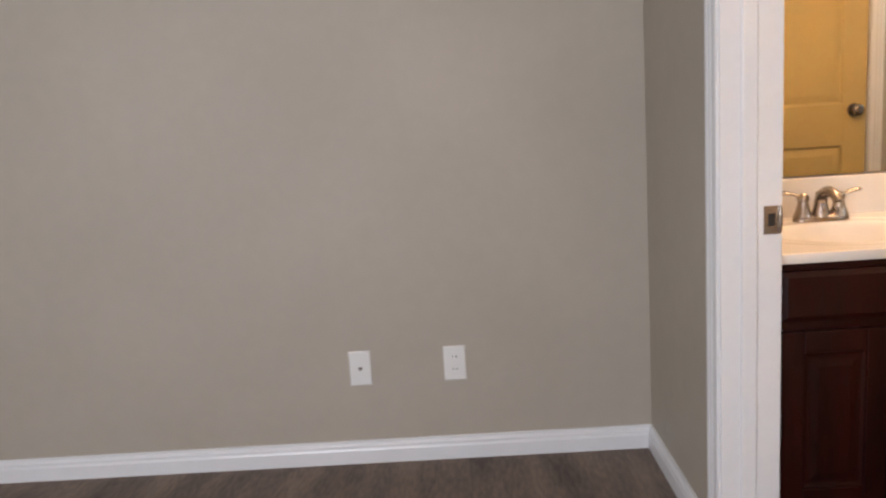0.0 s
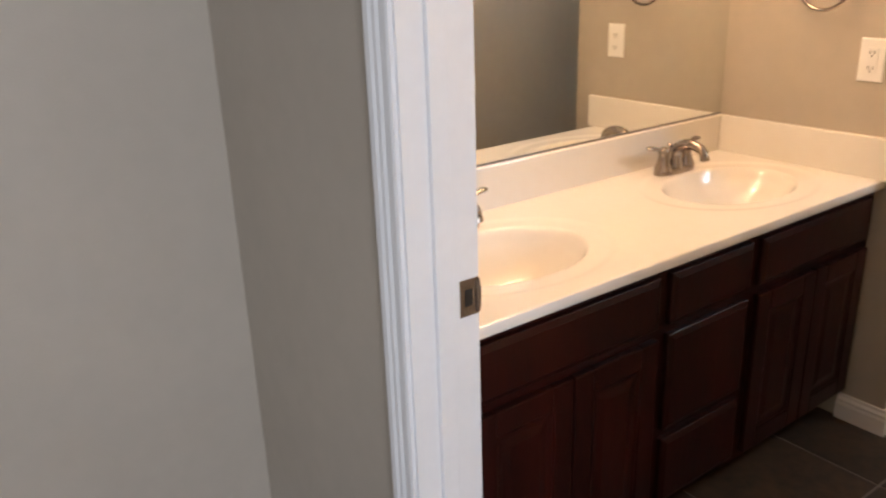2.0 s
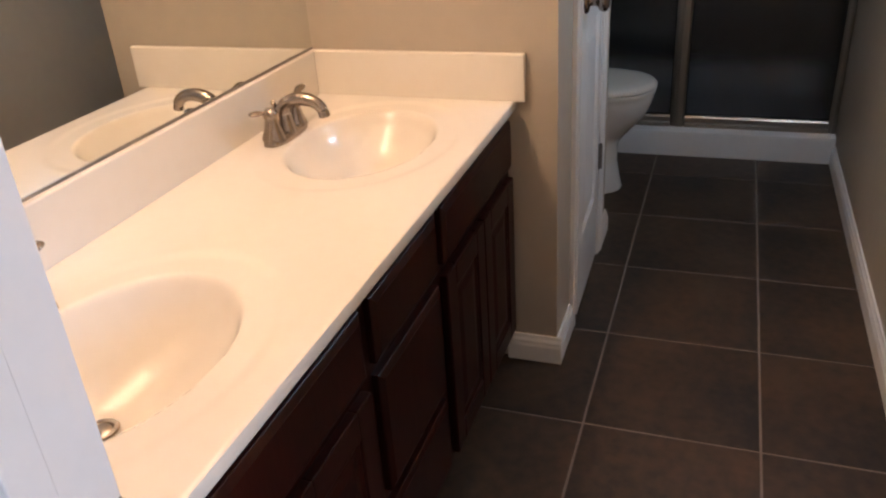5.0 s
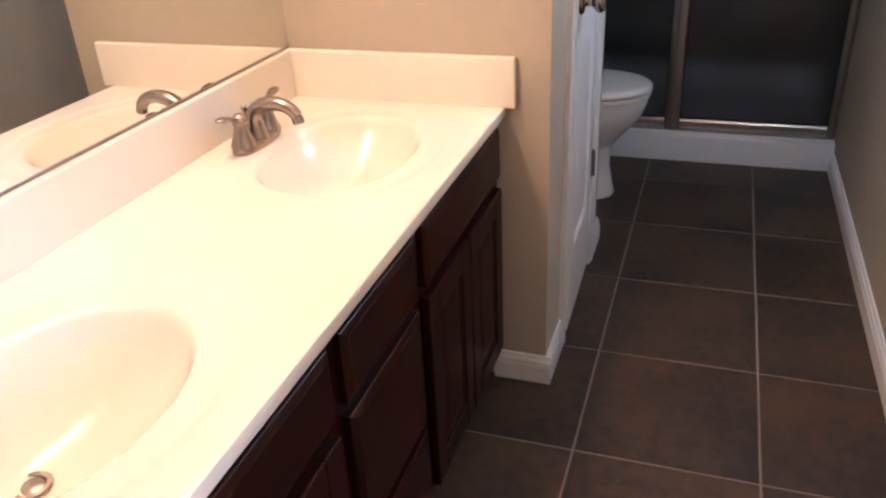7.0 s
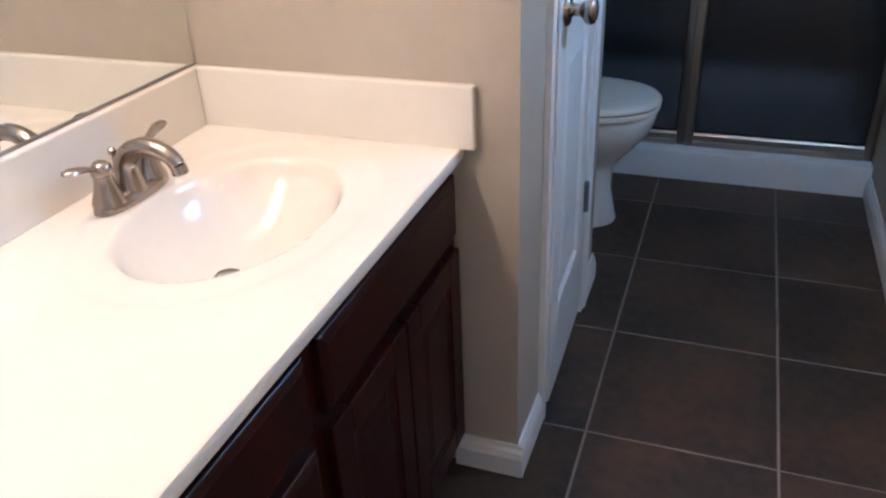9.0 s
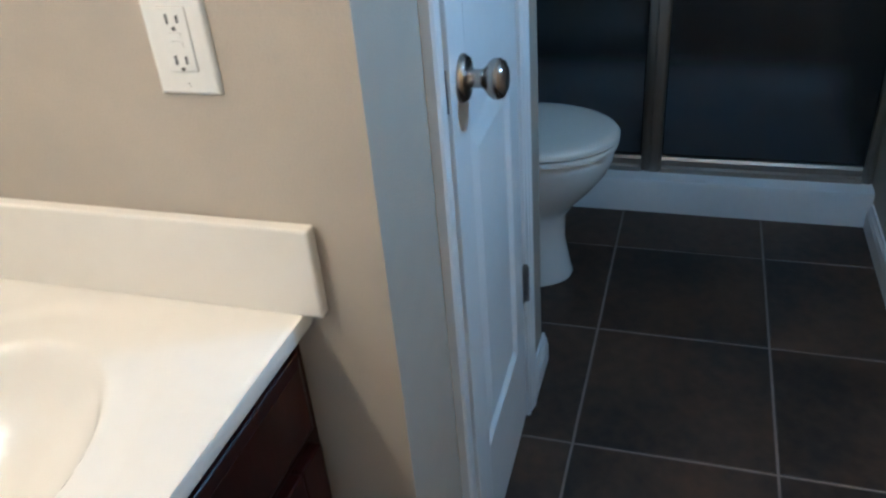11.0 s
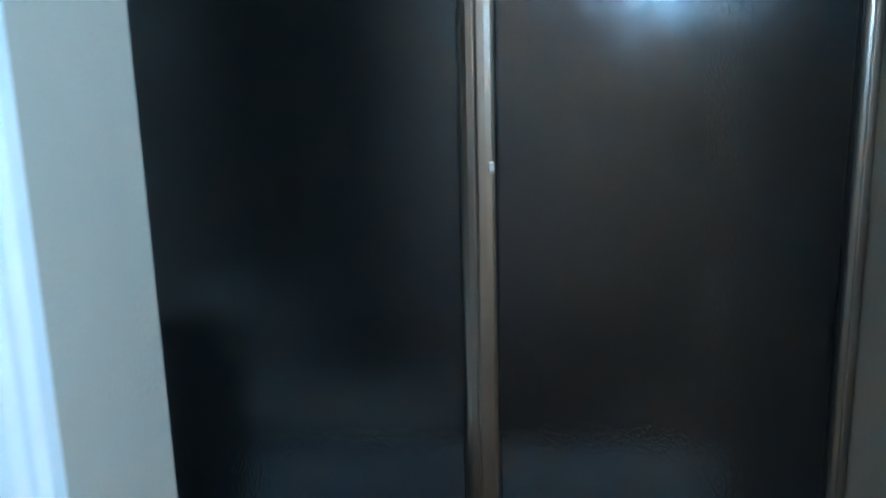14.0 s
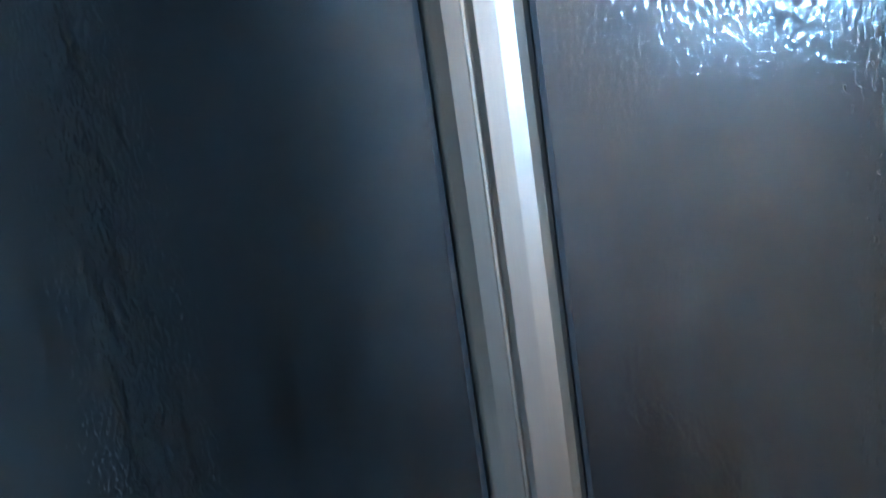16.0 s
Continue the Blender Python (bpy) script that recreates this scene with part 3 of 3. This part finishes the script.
def panel_door(name, label, w, h, panels, place, mat=WHITE, kx=0.06, kz=0.945, hinges=(), knob_front=True):
    """A moulded door, 35 mm thick, from x 0 (latch side) to w, with its face at y 0 and its back at +y."""
    d = tagged(new(name), label=label, category="door", kind="structure")
    d.matrix_world = place
    s, sr = panels[0][0] if isinstance(panels[0][0], tuple) else (panels[0][0], panels[0][0])
    bm = bmesh.new()
    add_box(bm, 0, s, 0, 0.035, 0, h, 0.0015)
    add_box(bm, w - sr, w, 0, 0.035, 0, h, 0.0015)
    zs = [0] + [z for p in panels for z in (p[1], p[2])] + [h]
    for a, b in zip(zs[::2], zs[1::2]):
        add_box(bm, s + 0.0001, w - sr - 0.0001, 0.0, 0.035, a, b)
    part("door_frame", bm, mat, d)
    for _, a, b in panels:
        bm = bmesh.new()
        def loop(i, y):
            return [(s + i, y, a + i), (w - sr - i, y, a + i), (w - sr - i, y, b - i), (s + i, y, b - i)]
        rings(bm, [loop(-0.004, 0.030), loop(-0.004, 0.0005), loop(0.0, -0.0005), loop(0.004, 0.001), loop(0.010, 0.0085), loop(0.016, 0.010), loop(0.046, 0.003), loop(0.050, 0.0022)])
        part("door_panel", bm, mat, d)
    knob(d, kx, kz, 0.0)
    knob(d, kx, kz, 0.035, 1)
    bm = bmesh.new()
    add_box(bm, -0.0012, 0.0, 0.005, 0.030, kz - 0.029, kz + 0.029)
    add_box(bm, -0.010, -0.0012, 0.010, 0.024, kz - 0.008, kz + 0.008, 0.002)
    part("latch", bm, BRONZE, d, "dark metal latch plate")
    for z in hinges:
        bm = bmesh.new()
        add_box(bm, w - 0.008, w + 0.009, -0.003, -0.0005, z - 0.044, z + 0.044)
        for k in range(5):
            za = z - 0.042 + k * 0.0168
            add_lathe(bm, [(0.0055, 0), (0.006, 0.001), (0.006, 0.0148), (0.0055, 0.0158)], Matrix.Translation((w + 0.001, -0.007, za)), 12)
        add_lathe(bm, [(0.004, 0), (0.005, 0.003), (0.002, 0.006)], Matrix.Translation((w + 0.001, -0.007, z + 0.0418)), 10)
        part("hinge", bm, BRONZE, d, "dark metal door hinge", smooth=True)
    return d


DW = CLOSET_B - CLOSET_A - 0.006
hinge_at = Matrix.Translation((CLOSET_B - 0.003, -0.004, 0.012))
swing = hinge_at @ Matrix.Rotation(radians(1.4), 4, "Z") @ Matrix.Translation((-DW, 0, 0))
panel_door("door_1", "white two-panel linen closet door standing slightly ajar with a brushed nickel knob", DW, 2.02, (((0.080, 0.072), 0.235, 0.862), ((0.080, 0.072), 1.045, 1.90)), swing, kx=0.055, kz=0.945, hinges=(0.365, 1.100, 1.855))
# this door's gold tone is warm lamplight put into its colour
panel_door("door_2", "closed cream two-panel door in hall wall, lamplight in its colour", LINEN_B - LINEN_A - 0.006, 2.02, ((0.11, 0.255, 0.855), (0.11, 1.050, 1.90)), pose(LINEN_B - 0.003, SOUTH - 0.006, 0.012, 0, 0, 180), mat=LAMPLITDOOR, kx=0.06, kz=1.02)
panel_door("door_3", "white two-panel bathroom door standing open against the hall wall", 0.76, 2.02, ((0.12, 0.255, 0.855), (0.12, 1.050, 1.90)), pose(WEST + 0.77, OPEN_R - 0.046, 0.012, 0, 0, 180), kx=0.06, kz=0.935)

bm = bmesh.new()
add_box(bm, WEST - 0.036, WEST + 0.0035, OPEN_L - 0.0195, OPEN_L - 0.0181, 0.836, 0.902, 0.0005)
add_tube(bm, [(WEST + 0.001, OPEN_L - 0.0195, z) for z in (0.840, 0.857, 0.881, 0.898)], [0.004, 0.006, 0.006, 0.004], 10)
strike = part("strike_plate", bm, NICKEL, None, "brushed nickel strike plate let into the white door jamb", smooth=False)
tagged(strike, category="strike plate")
bm = bmesh.new()
add_box(bm, WEST - 0.026, WEST - 0.010, OPEN_L - 0.0199, OPEN_L - 0.0196, 0.854, 0.884)
part("latch_hole", bm, DARK, strike)

# ---- toilet ----
TX = 1.290


def egg(z, w, front, back, n=44, square=3.2, inset=0.0):
    """A toilet outline: an ellipse to the front (-y), squarer to the back."""
    yc = front + (back - front) * 0.52
    out = []
    for i in range(n):
        a = math.tau * i / n
        c, s = math.cos(a), math.sin(a)
        p = 2.0 if s < 0 else square
        x = math.copysign(abs(c) ** (2 / p), c) * (w - inset)
        y = yc + (s * (yc - front - inset) if s < 0 else abs(s) ** (2 / p) * (back - yc - inset))
        out.append((TX + x, y, z * RISE))
    return out


RISE = 1.07
toilet = thing("toilet", "white porcelain toilet with closed off-white lid beside the shower", "toilet")
FRONT = -0.135
bm = bmesh.new()
rings(bm, [egg(0.0, 0.122, -0.010, 0.50), egg(0.012, 0.125, -0.014, 0.50), egg(0.03, 0.120, -0.008, 0.50), egg(0.12, 0.108, 0.010, 0.49), egg(0.19, 0.108, 0.008, 0.48), egg(0.225, 0.124, -0.018, 0.47), egg(0.27, 0.152, -0.062, 0.45), egg(0.32, 0.172, -0.103, 0.43), egg(0.36, 0.180, -0.120, 0.42), egg(0.385, 0.181, -0.124, 0.42), egg(0.392, 0.178, -0.121, 0.418)])
part("bowl", bm, PORCELAIN, toilet, smooth=True)
bm = bmesh.new()
rings(bm, [egg(0.3935, 0.178, FRONT + 0.012, 0.30), egg(0.396, 0.184, FRONT + 0.004, 0.30), egg(0.404, 0.186, FRONT + 0.002, 0.30), egg(0.411, 0.183, FRONT + 0.005, 0.30)])
part("seat", bm, SEAT, toilet, smooth=True)
bm = bmesh.new()
rings(bm, [egg(0.4135, 0.182, FRONT + 0.006, 0.31), egg(0.417, 0.187, FRONT, 0.31), egg(0.425, 0.187, FRONT, 0.31), egg(0.433, 0.181, FRONT + 0.007, 0.308), egg(0.438, 0.165, FRONT + 0.024, 0.300), egg(0.441, 0.120, FRONT + 0.07, 0.27), egg(0.442, 0.05, FRONT + 0.16, 0.2)])
part("lid", bm, SEAT, toilet, "off-white closed lid", smooth=True)
box("tank", TX - 0.215, TX + 0.215, 0.325, 0.515, 0.412, 0.755, PORCELAIN, toilet, bevel=0.025)
box("tank_lid", TX - 0.225, TX + 0.225, 0.315, 0.522, 0.756, 0.790, PORCELAIN, toilet, bevel=0.012)
bm = bmesh.new()
add_lathe(bm, [(0.014, 0), (0.014, 0.008), (0.006, 0.012)], pose(TX - 0.16, 0.326, 0.695, 90, 0, 0), 14)
add_tube(bm, [(TX - 0.16, 0.313, 0.695), (TX - 0.12, 0.309, 0.692), (TX - 0.09, 0.310, 0.685)], [0.005, 0.006, 0.004], 10)
part("flush_lever", bm, NICKEL, toilet, smooth=True)
for side in (-1, 1):
    bm = bmesh.new()
    add_lathe(bm, [(0.013, 0), (0.013, 0.008), (0.008, 0.014), (0.002, 0.016)], Matrix.Translation((TX + side * 0.118, 0.20, 0.001)), 14)
    part("bolt_cap", bm, PORCELAIN, toilet, smooth=True)

# ---- shower ----
pan = thing("shower_pan", "white acrylic shower pan with a raised curb on the tiled floor", "shower pan")
bm = bmesh.new()
y0, y1 = SOUTH + 0.002, ALCOVE_Y - 0.002
sec = [(CURB_X, 0.0), (CURB_X + 0.001, 0.100), (CURB_X + 0.006, 0.113), (CURB_X + 0.018, 0.118), (CURB_X + 0.150, 0.118), (CURB_X + 0.165, 0.110), (CURB_X + 0.175, 0.060), (CURB_X + 0.20, 0.048), (SHOWER_X - 0.08, 0.055), (SHOWER_X - 0.04, 0.070), (SHOWER_X - 0.022, 0.190), (SHOWER_X, 0.200), (SHOWER_X, 0.0)]
rings(bm, [[(x, y, z) for x, z in sec] for y in (y0, y1)])
part("pan", bm, ACRYLIC, pan, smooth=True)
bm = bmesh.new()
add_lathe(bm, [(0.045, 0.052), (0.045, 0.056), (0.040, 0.058), (0.002, 0.058)], Matrix.Translation((2.2, -0.17, 0)), 24)
part("drain_cover", bm, NICKEL, pan, smooth=True)

# the unlit look of the shower sits in this lining's near-black colour
surround = tagged(new("shower_wall"), label="dark shower wall lining behind frosted glass, shade kept in its colour", category="wall", kind="structure")
box("lining", SHOWER_X + 0.001, SHOWER_X + 0.0115, SOUTH + 0.010, ALCOVE_Y - 0.010, 0.0, TOP, SHADEDTILE, surround)
box("lining", GLASS_X + 0.05, SHOWER_X + 0.0115, SOUTH + 0.0005, SOUTH + 0.0015, 0.0, TOP, SHADEDTILE, surround)
box("lining", GLASS_X + 0.05, SHOWER_X + 0.0115, ALCOVE_Y - 0.0015, ALCOVE_Y - 0.0005, 0.0, TOP, SHADEDTILE, surround)

enc = thing("shower_enclosure", "satin aluminium framed shower enclosure with closed pebbled glass door", "shower enclosure")
FZ0, FZ1 = 0.119, 1.86
MY0, MY1 = -0.226, -0.163
FX0, FX1 = GLASS_X - 0.020, GLASS_X + 0.020


def rail_profile(bm, y0, y1, z0, z1):
    """An upright with grooves down its face."""
    w = y1 - y0
    prof = [(0, 0), (-0.032, 0), (-0.037, 0.05), (-0.040, 0.14), (-0.041, 0.30), (-0.041, 0.50), (-0.040, 0.56), (-0.036, 0.585), (-0.036, 0.615), (-0.038, 0.63), (-0.037, 0.80), (-0.034, 0.93), (-0.030, 1.0), (0, 1.0)]
    rings(bm, [[(FX1 + a, y0 + b * w, z) for a, b in prof] for z in (z0, z1)])


for name, ya, yb in (("post", SOUTH + 0.0035, SOUTH + 0.034), ("mullion", MY0, MY1), ("post", 0.470, ALCOVE_Y - 0.0035)):
    bm = bmesh.new()
    rail_profile(bm, ya, yb, FZ0, FZ1)
    part(name, bm, ALU, enc)
for name, za, zb in (("sill_rail", FZ0, 0.171), ("head_rail", FZ1 - 0.045, FZ1)):
    for ya, yb in ((SOUTH + 0.0345, MY0 - 0.0005), (MY1 + 0.0005, 0.4695)):
        bm = bmesh.new()
        h = zb - za
        prof = [(0, 0), (-0.042, 0), (-0.042, 0.3), (-0.034, 0.42), (-0.034, 0.8), (-0.028, 1.0), (0, 1.0)]
        rings(bm, [[(FX1 + a, y, za + b * h) for a, b in prof] for y in (ya, yb)])
        part(name, bm, ALU, enc)
for name, ya, yb in (("door_glass", SOUTH + 0.035, MY0 - 0.001), ("fixed_glass", MY1 + 0.001, 0.469)):
    za, zb = 0.172, FZ1 - 0.046
    bm = bmesh.new()
    add_box(bm, GLASS_X - 0.0025, GLASS_X + 0.0025, ya + 0.0037, yb - 0.0037, za + 0.0032, zb - 0.0032)
    part(name, bm, OBSCURE, enc, "pebbled obscure shower glass")
    bm = bmesh.new()
    for a, b, c, d in ((ya, ya + 0.0035, za, zb), (yb - 0.0035, yb, za, zb), (ya + 0.0035, yb - 0.0035, za, za + 0.003), (ya + 0.0035, yb - 0.0035, zb - 0.003, zb)):
        add_box(bm, GLASS_X - 0.012, GLASS_X + 0.006, a, b, c, d)
    part("seal", bm, RUBBER, enc, "black glazing seal")
bm = bmesh.new()
add_box(bm, FX1 - 0.052, FX1 - 0.037, -0.222, -0.212, 1.112, 1.130, 0.003)
part("catch", bm, ACRYLIC, enc, "small white door catch")

# ---- floors, last ----
box("carpet", BX, WEST_OUT + 0.03, BY, BED_N, -0.05, 0.004, CARPET, kind="structure")
box("threshold", WEST_OUT + 0.0305, WEST_OUT + 0.055, OPEN_R + 0.018, OPEN_L - 0.018, -0.01, 0.006, ALU, bevel=0.002, kind="structure")
floor = tagged(new("floor"), label="dark brown slate-look tiled bathroom floor with pale grout", category="floor", kind="structure")
box("grout_bed", WEST_OUT + 0.031, CURB_X + 0.05, SOUTH, MIRROR_Y, -0.05, -0.0022, GROUT, floor)
STEP, JOINT = 0.43, 0.006
shared = {}
for i in range(-5, 4):
    for j in range(-3, 3):
        x0, y0 = 0.18 + i * STEP + JOINT / 2, -0.120 + j * STEP + JOINT / 2
        x1, y1 = x0 + STEP - JOINT, y0 + STEP - JOINT
        x0, x1, y0, y1 = max(x0, WEST_OUT + 0.056), min(x1, CURB_X + 0.02), max(y0, SOUTH + 0.0005), min(y1, MIRROR_Y - 0.001)
        if x1 - x0 < 0.02 or y1 - y0 < 0.02:
            continue
        w, d = round(x1 - x0, 4), round(y1 - y0, 4)
        if (w, d) not in shared:
            bm = bmesh.new()
            def loop(k, z):
                return [(-w / 2 + k, -d / 2 + k, z), (w / 2 - k, -d / 2 + k, z), (w / 2 - k, d / 2 - k, z), (-w / 2 + k, d / 2 - k, z)]
            rings(bm, [loop(0, -0.008), loop(0, -0.0015), loop(0.0012, -0.0003), loop(0.003, 0.0)])
            me = bpy.data.meshes.new("tile")
            bmesh.ops.recalc_face_normals(bm, faces=bm.faces)
            bm.to_mesh(me)
            bm.free()
            me.materials.append(TILE)
            shared[(w, d)] = me
        t = new("tile", shared[(w, d)])
        t.location = ((x0 + x1) / 2, (y0 + y1) / 2, random.uniform(-0.0003, 0.0003))
        t.parent = floor
